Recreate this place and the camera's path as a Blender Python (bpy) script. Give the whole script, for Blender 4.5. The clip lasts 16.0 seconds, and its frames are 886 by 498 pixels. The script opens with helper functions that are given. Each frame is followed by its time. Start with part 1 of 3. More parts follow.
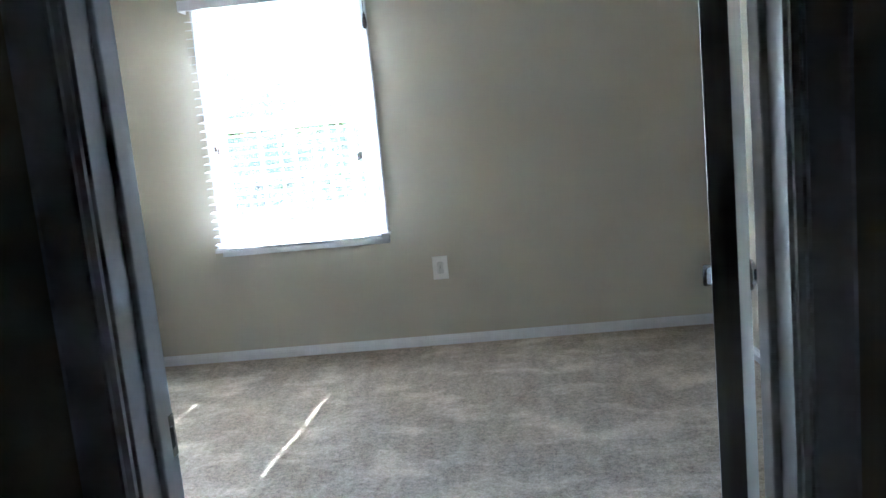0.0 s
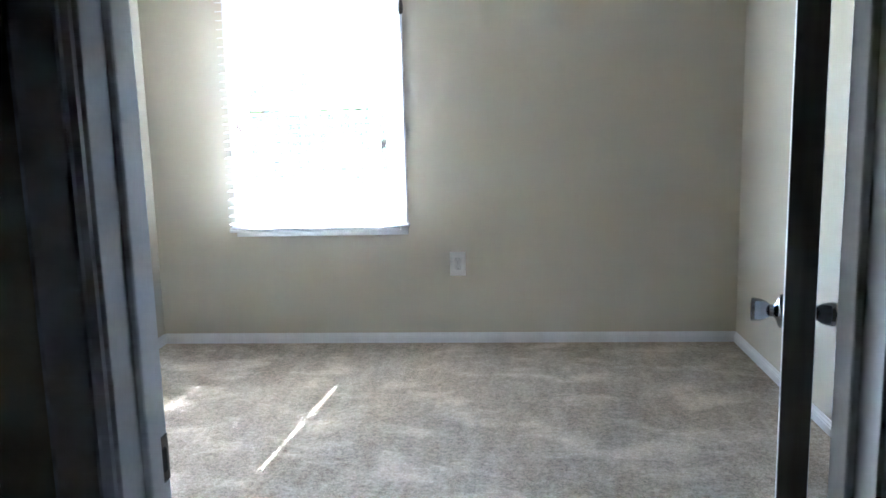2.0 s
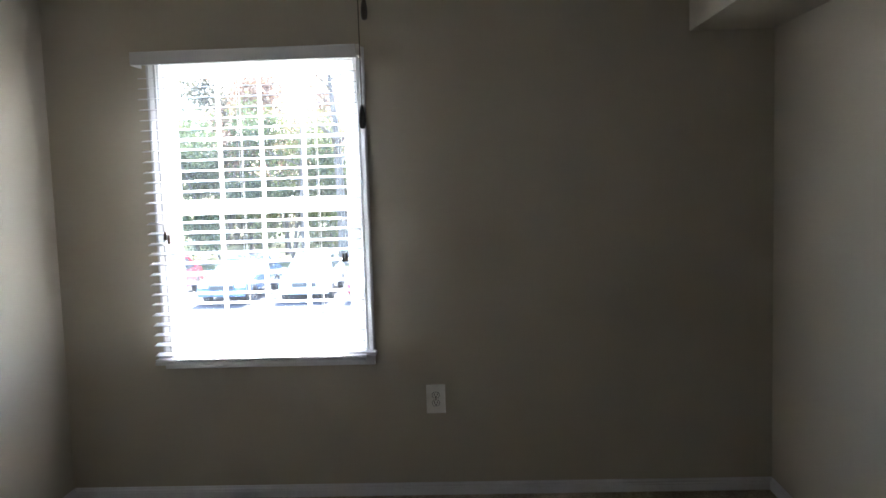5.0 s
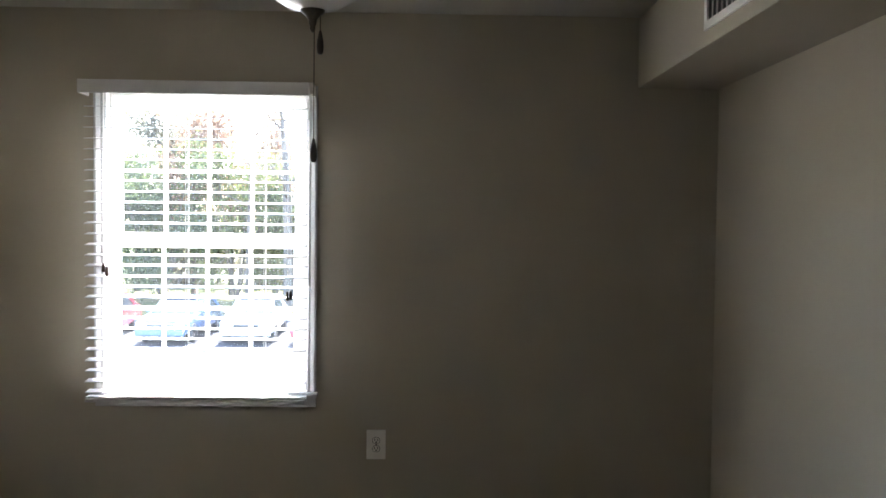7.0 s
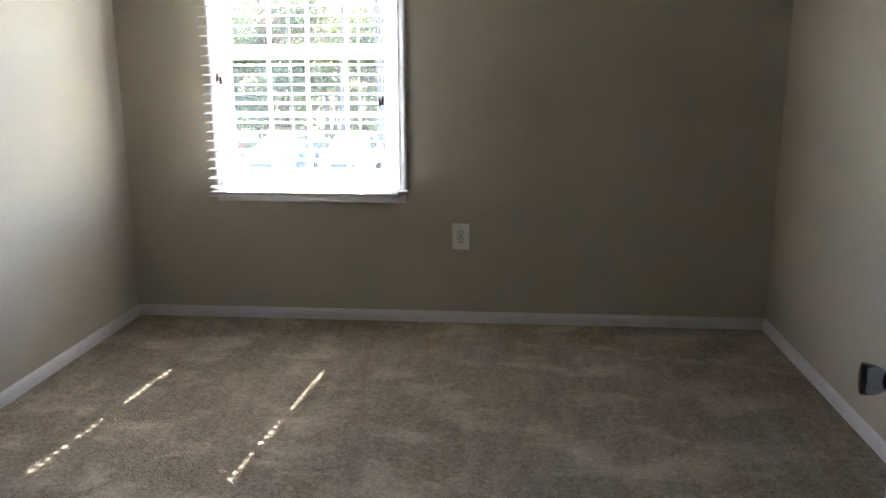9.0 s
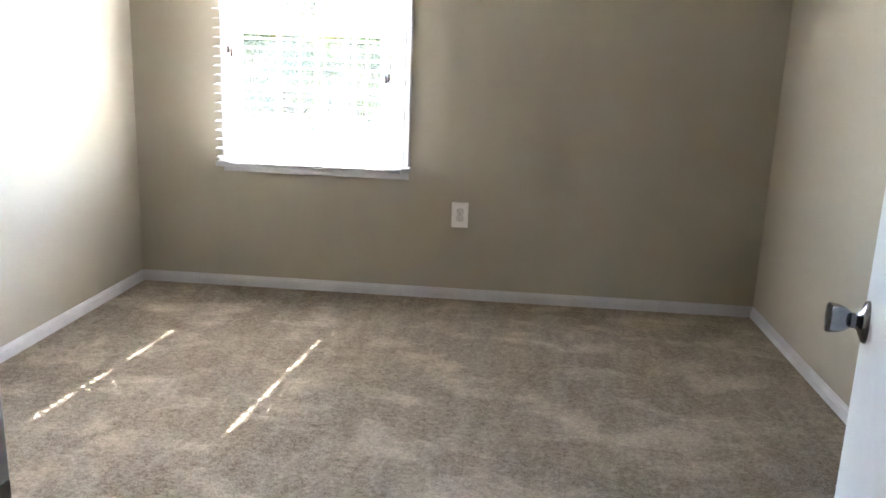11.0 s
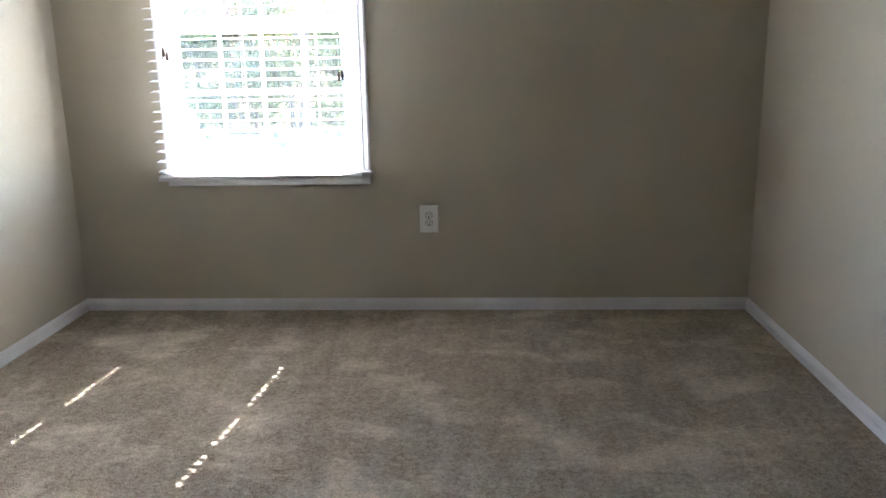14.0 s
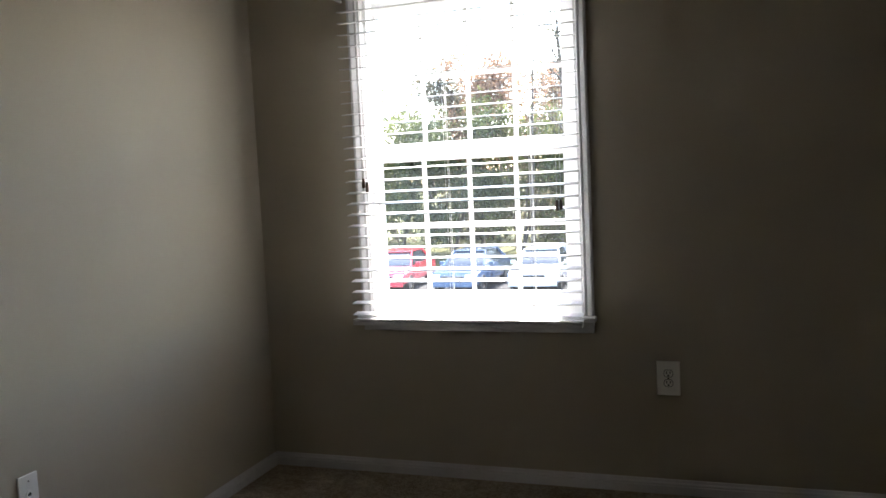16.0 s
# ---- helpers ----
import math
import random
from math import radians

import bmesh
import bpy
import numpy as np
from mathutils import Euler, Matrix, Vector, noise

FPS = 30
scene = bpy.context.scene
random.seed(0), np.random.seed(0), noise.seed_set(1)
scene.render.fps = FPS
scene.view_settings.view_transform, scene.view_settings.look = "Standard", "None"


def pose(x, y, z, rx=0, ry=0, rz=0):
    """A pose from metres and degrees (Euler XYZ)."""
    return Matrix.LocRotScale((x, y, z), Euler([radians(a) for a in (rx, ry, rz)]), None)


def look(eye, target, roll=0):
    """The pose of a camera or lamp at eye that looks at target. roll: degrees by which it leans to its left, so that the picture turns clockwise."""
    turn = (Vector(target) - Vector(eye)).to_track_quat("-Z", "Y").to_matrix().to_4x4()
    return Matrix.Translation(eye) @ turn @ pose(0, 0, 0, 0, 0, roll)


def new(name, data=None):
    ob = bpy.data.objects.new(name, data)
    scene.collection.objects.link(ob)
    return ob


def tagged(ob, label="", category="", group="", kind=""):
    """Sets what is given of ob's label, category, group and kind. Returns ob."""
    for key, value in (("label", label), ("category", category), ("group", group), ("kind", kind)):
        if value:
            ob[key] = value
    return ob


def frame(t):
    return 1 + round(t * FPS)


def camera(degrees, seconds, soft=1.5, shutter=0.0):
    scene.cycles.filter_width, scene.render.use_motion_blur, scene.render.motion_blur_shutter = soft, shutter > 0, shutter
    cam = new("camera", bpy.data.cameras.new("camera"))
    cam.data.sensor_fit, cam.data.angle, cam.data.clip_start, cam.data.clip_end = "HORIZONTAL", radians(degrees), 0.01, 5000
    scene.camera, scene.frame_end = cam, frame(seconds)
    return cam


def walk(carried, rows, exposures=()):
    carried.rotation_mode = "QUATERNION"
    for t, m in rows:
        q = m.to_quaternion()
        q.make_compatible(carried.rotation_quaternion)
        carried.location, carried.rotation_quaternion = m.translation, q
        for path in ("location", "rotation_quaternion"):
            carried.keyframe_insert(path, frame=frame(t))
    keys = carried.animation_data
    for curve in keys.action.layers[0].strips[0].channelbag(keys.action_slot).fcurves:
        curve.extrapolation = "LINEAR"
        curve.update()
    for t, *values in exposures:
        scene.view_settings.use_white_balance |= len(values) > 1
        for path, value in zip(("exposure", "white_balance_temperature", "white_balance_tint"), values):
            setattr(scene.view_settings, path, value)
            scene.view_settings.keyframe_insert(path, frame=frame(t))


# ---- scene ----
cam = camera(57.8, 16.0, soft=1.6)
PATH = [
    (0, (0.381, -4.759, 1.299), (0.253, -2.784, 1.007), -5.5),
    (0.5, (0.328, -4.674, 1.367), (0.307, -2.699, 1.055), -2.8),
    (1, (0.32, -4.655, 1.357), (0.214, -2.681, 1.053), -1.3),
    (1.5, (0.316, -4.67, 1.356), (0.171, -2.698, 1.053), -1.3),
    (2, (0.345, -4.633, 1.326), (0.182, -2.666, 1.006), -1.5),
    (2.5, (0.355, -4.532, 1.309), (0.241, -2.573, 0.925), -1.0),
    (3, (0.305, -4.326, 1.336), (0.331, -2.374, 0.904), -0.6),
    (3.5, (0.287, -4.147, 1.341), (0.369, -2.183, 0.969), -1.3),
    (4, (0.307, -3.895, 1.399), (0.308, -1.913, 1.132), -1.4),
    (4.5, (0.291, -3.802, 1.499), (0.232, -1.816, 1.268), -1.9),
    (5, (0.254, -3.797, 1.562), (0.175, -1.808, 1.378), -1.8),
    (5.2, (0.247, -3.802, 1.565), (0.167, -1.81, 1.409), -1.4),
    (7.3, (0.252, -3.778, 1.524), (0.319, -1.78, 1.458), 0.9),
    (7.5, (0.248, -3.819, 1.485), (0.32, -1.828, 1.311), 1.1),
    (8, (0.247, -3.875, 1.417), (0.297, -1.908, 1.058), 2.0),
    (8.5, (0.296, -4.024, 1.398), (0.229, -2.072, 0.967), 1.2),
    (9, (0.325, -4.168, 1.377), (0.151, -2.226, 0.928), -0.2),
    (9.2, (0.349, -4.224, 1.386), (0.148, -2.286, 0.935), -0.8),
    (11.3, (0.324, -4.287, 1.301), (0.145, -2.35, 0.836), 2.8),
    (11.5, (0.339, -4.261, 1.298), (0.101, -2.332, 0.826), 2.4),
    (12, (0.377, -4.209, 1.257), (0.029, -2.294, 0.797), 1.2),
    (12.5, (0.377, -4.172, 1.249), (0.008, -2.274, 0.74), -0.1),
    (13, (0.39, -4.144, 1.247), (0.127, -2.251, 0.659), -1.0),
    (13.5, (0.362, -4.079, 1.233), (0.23, -2.179, 0.621), -1.1),
    (14, (0.318, -3.954, 1.273), (0.218, -2.011, 0.808), -1.0),
    (14.5, (0.272, -3.823, 1.3), (0.124, -1.848, 1.021), -1.7),
    (15, (0.307, -3.586, 1.305), (-0.024, -1.625, 1.092), -4.0),
    (15.5, (0.316, -3.423, 1.235), (-0.168, -1.487, 1.113), -4.7),
    (16, (0.229, -3.27, 1.307), (-0.411, -1.383, 1.141), -2.7),
]
EXPOSURES = [
    (0.0, 7.05, 5100, 4), (1.0, 7.57, 5100, 5), (2.5, 7.35, 5300, 6), (3.0, 7.12, 5700, 9), (3.5, 6.27, 5900, 10), (4.0, 5.62, 6000, 10), (4.5, 5.17, 5800, 10), (5.0, 5.17, 5900, 10),
    (7.5, 5.14, 6300, 10), (8.5, 5.47, 6300, 10), (9.2, 5.82, 6300, 10), (11.3, 6.90, 6200, 10), (11.7, 6.70, 6000, 10), (12.2, 5.77, 6000, 10), (13.0, 5.85, 6000, 10), (14.0, 6.25, 6000, 10), (14.5, 5.47, 5900, 10),
    (15.2, 4.77, 6000, 10), (16.0, 4.07, 6600, 10)]
walk(cam, [(t, look(eye, target, roll)) for t, eye, target, roll in PATH], EXPOSURES)

# ---- world and sun ----
SUN_TOWARDS = Vector((0.091, 1.0, 1.065)).normalized()
world = bpy.data.worlds.new("world")
scene.world = world
world.use_nodes = True
wn = world.node_tree.nodes
sky = wn.new("ShaderNodeTexSky")
sky.sky_type = "NISHITA"
sky.sun_disc = False
sky.sun_elevation = math.asin(SUN_TOWARDS.z)
sky.sun_rotation = math.atan2(SUN_TOWARDS.x, SUN_TOWARDS.y)
world.node_tree.links.new(sky.outputs[0], wn["Background"].inputs[0])
wn["Background"].inputs[1].default_value = 0.15
sun = new("sun", bpy.data.lights.new("sun", "SUN"))
sun.data.energy, sun.data.angle, sun.data.color = 3.2, radians(0.4), (1.0, 0.95, 0.88)
sun.matrix_world = look(SUN_TOWARDS * 60, (0, 0, 0))


# ---- materials ----
def material(name, color, rough=0.6, metal=0.0, var=0.06, scale=3.0, fine=120.0, bump=0.1, dist=0.001, alt=None, spec=0.5, stretch=(1, 1, 1), lo=0.35, hi=0.65):
    """Surface with mottling at a large scale, grain at a fine one, and a fine relief."""
    m = bpy.data.materials.new(name)
    m.use_nodes = True
    nt, b = m.node_tree, m.node_tree.nodes["Principled BSDF"]
    b.inputs["Roughness"].default_value, b.inputs["Metallic"].default_value = rough, metal
    b.inputs["Specular IOR Level"].default_value = spec
    tc = nt.nodes.new("ShaderNodeTexCoord")
    mp = nt.nodes.new("ShaderNodeMapping")
    mp.inputs["Scale"].default_value = stretch
    nt.links.new(tc.outputs["Object"], mp.inputs[0])
    n1, n2 = nt.nodes.new("ShaderNodeTexNoise"), nt.nodes.new("ShaderNodeTexNoise")
    n1.inputs["Scale"].default_value, n1.inputs["Detail"].default_value = scale, 4
    n2.inputs["Scale"].default_value, n2.inputs["Detail"].default_value = fine, 3
    for n in (n1, n2):
        nt.links.new(mp.outputs[0], n.inputs["Vector"])
    ramp = nt.nodes.new("ShaderNodeValToRGB")
    c2 = alt or tuple(min(1, c * (1 + var)) for c in color)
    c1 = color if alt else tuple(c * (1 - var) for c in color)
    ramp.color_ramp.elements[0].position, ramp.color_ramp.elements[1].position = lo, hi
    ramp.color_ramp.elements[0].color, ramp.color_ramp.elements[1].color = (*c1, 1), (*c2, 1)
    nt.links.new(n1.outputs["Fac"], ramp.inputs[0])
    mix = nt.nodes.new("ShaderNodeMixRGB")
    mix.blend_type, mix.inputs[0].default_value = "OVERLAY", min(0.9, var * 2.5)
    nt.links.new(ramp.outputs[0], mix.inputs[1])
    nt.links.new(n2.outputs["Fac"], mix.inputs[2])
    nt.links.new(mix.outputs[0], b.inputs["Base Color"])
    bp = nt.nodes.new("ShaderNodeBump")
    bp.inputs["Strength"].default_value, bp.inputs["Distance"].default_value = bump, dist
    nt.links.new(n2.outputs["Fac"], bp.inputs["Height"])
    nt.links.new(bp.outputs[0], b.inputs["Normal"])
    return m


def carpet_material():
    """Beige cut pile, with lighter and darker brushed patches, footprints and tufts."""
    m = bpy.data.materials.new("beige_cut_pile_carpet")
    m.use_nodes = True
    nt, b = m.node_tree, m.node_tree.nodes["Principled BSDF"]
    b.inputs["Roughness"].default_value = 0.95
    b.inputs["Specular IOR Level"].default_value = 0.1
    b.inputs["Sheen Weight"].default_value = 0.05
    tc = nt.nodes.new("ShaderNodeTexCoord")

    def noise_of(scale, detail, rough=0.55, stretch=(1, 1, 1), turn=0.0, warp=0.0):
        mp = nt.nodes.new("ShaderNodeMapping")
        mp.inputs["Scale"].default_value = stretch
        mp.inputs["Rotation"].default_value = (0, 0, turn)
        nt.links.new(tc.outputs["Object"], mp.inputs[0])
        n = nt.nodes.new("ShaderNodeTexNoise")
        n.inputs["Scale"].default_value, n.inputs["Detail"].default_value, n.inputs["Roughness"].default_value = scale, detail, rough
        n.inputs["Distortion"].default_value = warp
        nt.links.new(mp.outputs[0], n.inputs["Vector"])
        return n.outputs["Fac"]

    def ramp_of(fac, lo, hi, a, z):
        r = nt.nodes.new("ShaderNodeValToRGB")
        r.color_ramp.elements[0].position, r.color_ramp.elements[1].position = lo, hi
        r.color_ramp.elements[0].color, r.color_ramp.elements[1].color = (a, a, a, 1), (z, z, z, 1)
        nt.links.new(fac, r.inputs[0])
        return r.outputs[0]

    def math_of(op, x, y):
        n = nt.nodes.new("ShaderNodeMath")
        n.operation = op
        for i, v in enumerate((x, y)):
            if isinstance(v, (int, float)):
                n.inputs[i].default_value = v
            else:
                nt.links.new(v, n.inputs[i])
        return n.outputs[0]

    patches = ramp_of(noise_of(3.3, 6, 0.6, (0.8, 1.3, 1), 0.15, 0.4), 0.5, 0.68, 0.0, 1.0)
    scuffs = ramp_of(noise_of(9.0, 4, 0.65, (0.7, 1.6, 1), -0.25, 0.5), 0.56, 0.7, 0.0, 1.0)
    strokes = ramp_of(noise_of(5.5, 4, 0.6, (2.6, 0.55, 1), 0.3, 0.3), 0.42, 0.7, 0.0, 1.0)
    broad = ramp_of(noise_of(0.9, 2), 0.3, 0.7, 0.0, 1.0)
    tufts = noise_of(210, 2)
    clumps = noise_of(62, 3, 0.75, (1, 1, 1), 0.0, 0.6)
    v = math_of("ADD", math_of("MULTIPLY", patches, 0.38), math_of("ADD", math_of("MULTIPLY", strokes, 0.16), math_of("MULTIPLY", scuffs, 0.16)))
    v = math_of("ADD", v, math_of("MULTIPLY", broad, 0.14))
    v = math_of("ADD", v, math_of("MULTIPLY", ramp_of(clumps, 0.38, 0.62, 0.0, 1.0), 0.32))
    v = math_of("ADD", v, math_of("MULTIPLY", ramp_of(tufts, 0.4, 0.6, 0.0, 1.0), 0.24))
    col = nt.nodes.new("ShaderNodeValToRGB")
    col.color_ramp.elements[0].color, col.color_ramp.elements[1].color = (0.15, 0.114, 0.082, 1), (0.69, 0.587, 0.463, 1)
    nt.links.new(v, col.inputs[0])
    nt.links.new(col.outputs[0], b.inputs["Base Color"])
    bp = nt.nodes.new("ShaderNodeBump")
    bp.inputs["Strength"].default_value, bp.inputs["Distance"].default_value = 1.0, 0.022
    nt.links.new(math_of("ADD", math_of("MULTIPLY", clumps, 1.0), math_of("MULTIPLY", tufts, 0.6)), bp.inputs["Height"])
    nt.links.new(bp.outputs[0], b.inputs["Normal"])
    return m


CARPET = carpet_material()
WALL = material("beige_wall_paint", (0.405, 0.363, 0.29), 0.75, var=0.025, scale=1.3, fine=260, bump=0.12, dist=0.0008, spec=0.3)
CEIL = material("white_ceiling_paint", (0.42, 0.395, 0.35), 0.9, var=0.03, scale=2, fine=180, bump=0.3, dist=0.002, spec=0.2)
TRIM = material("white_semi_gloss_trim", (0.56, 0.56, 0.57), 0.5, spec=0.3, var=0.04, scale=9, fine=90, bump=0.05)
DOORP = material("white_door_paint", (0.55, 0.56, 0.58), 0.42, var=0.03, scale=5, fine=60, bump=0.06, stretch=(1, 1, 0.15))
VINYL = material("white_window_vinyl", (0.8, 0.81, 0.82), 0.35, var=0.02, scale=6, fine=80, bump=0.03)
SLAT = material("white_faux_wood_slat", (0.6, 0.6, 0.61), 0.4, var=0.03, scale=4, fine=50, bump=0.04, stretch=(0.2, 1, 1))
CORD = material("white_cord", (0.7, 0.68, 0.64), 0.8, var=0.05)
TASSEL = material("brown_wood_tassel", (0.10, 0.055, 0.035), 0.45, var=0.2, scale=40, fine=200)
DARKWOOD = material("dark_wood_pull", (0.035, 0.022, 0.016), 0.4, var=0.25, scale=30, fine=150)
CHROME = material("brushed_nickel", (0.24, 0.25, 0.275), 0.13, 1.0, var=0.05, scale=60, fine=300, bump=0.04)
BRONZE = material("dark_bronze_metal", (0.09, 0.075, 0.06), 0.35, 1.0, var=0.15, scale=30, fine=200)
PLATE = material("white_plastic_plate", (0.78, 0.77, 0.74), 0.35, var=0.02, scale=20, fine=100, bump=0.02)
SLOT = material("dark_slot", (0.02, 0.02, 0.02), 0.6, var=0.1)
# door's hinge edge, with the hall's shade put into its colour
DARKEDGE = material("hall_shaded_edge", (0.14, 0.13, 0.12), 0.7, var=0.2, scale=6, fine=60, stretch=(1, 1, 0.1))
BLADE = material("dark_walnut_blade", (0.09, 0.05, 0.03), 0.4, var=0.25, scale=5, fine=60, stretch=(1, 8, 1))
BOWL = material("frosted_white_glass", (0.78, 0.77, 0.74), 0.25, var=0.02, scale=8, fine=60, bump=0.02)
ASPHALT = material("sunlit_asphalt", (0.035, 0.035, 0.037), 0.95, spec=0.1, var=0.25, scale=0.4, fine=60, bump=0.4, dist=0.01)
LAWN = material("dry_grass", (0.045, 0.055, 0.02), 0.95, spec=0.1, alt=(0.10, 0.09, 0.04), var=0.3, scale=0.35, fine=25, bump=0.6, dist=0.03)
CONCRETE = material("pale_concrete", (0.3, 0.29, 0.275), 0.95, spec=0.1, var=0.12, scale=2, fine=50, bump=0.3)
BARK = material("grey_brown_bark", (0.075, 0.06, 0.048), 0.9, var=0.35, scale=6, fine=35, bump=0.8, dist=0.02, stretch=(1, 1, 0.25))
TYRE = material("black_rubber", (0.02, 0.02, 0.021), 0.8, var=0.2, scale=20)
CARGLASS = material("dark_car_glass", (0.02, 0.025, 0.03), 0.06, var=0.05)
LAMPRED = material("red_tail_lamp", (0.4, 0.02, 0.02), 0.2, var=0.05)
LAMPWHITE = material("clear_headlight", (0.7, 0.72, 0.74), 0.15, var=0.05)


def leaf_material(name, a, b):
    m = material(name, a, 0.6, var=0.3, scale=1.2, fine=8, bump=0.2, alt=b, lo=0.3, hi=0.7)
    nt = m.node_tree
    pb, out = nt.nodes["Principled BSDF"], nt.nodes["Material Output"]
    tr, mx = nt.nodes.new("ShaderNodeBsdfTranslucent"), nt.nodes.new("ShaderNodeMixShader")
    mx.inputs[0].default_value = 0.5
    nt.links.new(pb.inputs["Base Color"].links[0].from_socket, tr.inputs[0])
    nt.links.new(pb.outputs[0], mx.inputs[1])
    nt.links.new(tr.outputs[0], mx.inputs[2])
    nt.links.new(mx.outputs[0], out.inputs[0])
    return m


LEAF_GREEN = leaf_material("green_yellow_leaves", (0.045, 0.06, 0.02), (0.125, 0.135, 0.045))
LEAF_DARK = leaf_material("dark_green_leaves", (0.03, 0.042, 0.02), (0.08, 0.095, 0.04))
LEAF_RED = leaf_material("russet_autumn_leaves", (0.15, 0.085, 0.06), (0.28, 0.18, 0.11))
LEAF_FAR = leaf_material("far_brown_green_leaves", (0.055, 0.05, 0.035), (0.12, 0.11, 0.07))

GLASS = bpy.data.materials.new("clear_window_glass")
GLASS.use_nodes = True
gt = GLASS.node_tree
gb = gt.nodes["Principled BSDF"]
gb.inputs["Transmission Weight"].default_value, gb.inputs["Roughness"].default_value, gb.inputs["IOR"].default_value = 1.0, 0.0, 1.02
# translucent film added to the panes: the sun behind it makes the glare veil
film_tr, film_mix = gt.nodes.new("ShaderNodeBsdfTranslucent"), gt.nodes.new("ShaderNodeMixShader")
film_noise, film_ramp = gt.nodes.new("ShaderNodeTexNoise"), gt.nodes.new("ShaderNodeMapRange")
film_tr.inputs[0].default_value = (0.8, 0.85, 0.92, 1)
film_noise.inputs["Scale"].default_value, film_noise.inputs["Detail"].default_value = 3.0, 4
film_ramp.inputs["To Min"].default_value, film_ramp.inputs["To Max"].default_value = 0.0012, 0.0036
gt.links.new(gt.nodes.new("ShaderNodeTexCoord").outputs["Object"], film_noise.inputs["Vector"])
gt.links.new(film_noise.outputs["Fac"], film_ramp.inputs["Value"])
gt.links.new(film_ramp.outputs[0], film_mix.inputs[0])
gt.links.new(gb.outputs[0], film_mix.inputs[1])
gt.links.new(film_tr.outputs[0], film_mix.inputs[2])
gt.links.new(film_mix.outputs[0], gt.nodes["Material Output"].inputs[0])


def paint(name, color):
    m = material(name, color, 0.25, var=0.04, scale=3, fine=200, bump=0.01)
    m.node_tree.nodes["Principled BSDF"].inputs["Coat Weight"].default_value = 1.0
    return m


# ---- mesh helpers ----
def box(bm, x0, y0, z0, x1, y1, z1, bevel=0.0):
    vs = [bm.verts.new((x, y, z)) for x in (x0, x1) for y in (y0, y1) for z in (z0, z1)]
    fs = [bm.faces.new([vs[i] for i in f]) for f in ((0, 1, 3, 2), (4, 6, 7, 5), (0, 4, 5, 1), (2, 3, 7, 6), (0, 2, 6, 4), (1, 5, 7, 3))]
    if bevel:
        es = {e for f in fs for e in f.edges}
        bmesh.ops.bevel(bm, geom=list(es), offset=bevel, segments=2, affect="EDGES", profile=0.5)
    return bm


def lathe(bm, profile, n=24, m=None):
    """Turned solid round z from (radius, z) pairs; m places it."""
    m = m or Matrix()
    rings = []
    for r, z in profile:
        if r < 1e-6:
            rings.append([bm.verts.new(m @ Vector((0, 0, z)))])
        else:
            rings.append([bm.verts.new(m @ Vector((r * math.cos(2 * math.pi * i / n), r * math.sin(2 * math.pi * i / n), z))) for i in range(n)])
    for a, b in zip(rings, rings[1:]):
        for i in range(n):
            j = (i + 1) % n
            q = [a[i % len(a)], a[j % len(a)], b[j % len(b)], b[i % len(b)]]
            q = list(dict.fromkeys(q))
            if len(q) > 2:
                bm.faces.new(q)
    return bm


def tube(bm, points, radii, n=8):
    """Round bar along points."""
    rings = []
    for i, p in enumerate(points):
        p = Vector(p)
        d = Vector(points[min(i + 1, len(points) - 1)]) - Vector(points[max(i - 1, 0)])
        q = d.to_track_quat("Z", "Y")
        r = radii if isinstance(radii, (int, float)) else radii[i]
        rings.append([bm.verts.new(p + q @ Vector((r * math.cos(2 * math.pi * k / n), r * math.sin(2 * math.pi * k / n), 0))) for k in range(n)])
    for a, b in zip(rings, rings[1:]):
        for k in range(n):
            bm.faces.new((a[k], a[(k + 1) % n], b[(k + 1) % n], b[k]))
    bm.faces.new(rings[0][::-1])
    bm.faces.new(rings[-1])
    return bm


def extrude_profile(bm, pts, axis, a, b):
    """Prism of the outline pts (u, v); axis 'x': (u, v) are y, z; axis 'y': they are x, z."""
    put = (lambda s, u, v: (s, u, v)) if axis == "x" else ((lambda s, u, v: (u, s, v)) if axis == "y" else (lambda s, u, v: (u, v, s)))
    A = [bm.verts.new(put(a, u, v)) for u, v in pts]
    B = [bm.verts.new(put(b, u, v)) for u, v in pts]
    n = len(pts)
    for i in range(n):
        bm.faces.new((A[i], A[(i + 1) % n], B[(i + 1) % n], B[i]))
    bm.faces.new(A[::-1])
    bm.faces.new(B)
    return bm


def mesh_of(name, bm, mat, smooth=False):
    bmesh.ops.recalc_face_normals(bm, faces=bm.faces)
    me = bpy.data.meshes.new(name)
    bm.to_mesh(me)
    bm.free()
    me.materials.append(mat)
    if smooth:
        for p in me.polygons:
            p.use_smooth = True
        me.set_sharp_from_angle(angle=radians(40))
    return me


def part(name, bm, mat, parent=None, label="", smooth=False):
    ob = new(name, mesh_of(name, bm, mat, smooth))
    if parent:
        ob.parent = parent
    if label:
        ob["label"] = label
    return ob


def thing(name, label, category, group="", kind="", m=None):
    ob = new(name)
    if m is not None:
        ob.matrix_world = m
    return tagged(ob, label, category, group, kind)


def structure(name, bm, mat, label, category, smooth=False):
    return tagged(part(name, bm, mat, None, "", smooth), label, category, "", "structure")


# ---- the room ----
XL, XR, YD, ZC = -1.765, 1.651, -3.70, 2.51      # side walls, door wall, ceiling
YH = -3.82                                       # hall face of the door wall
DL, DR, DH = -0.089, 0.721, 2.04                 # door opening
WL, WR, WB, WT = -1.215, -0.285, 0.713, 2.13     # window opening
HX0, HX1, HY = -4.5, 4.5, -10.0                # hall, its unseen extent widened so little light bounces back

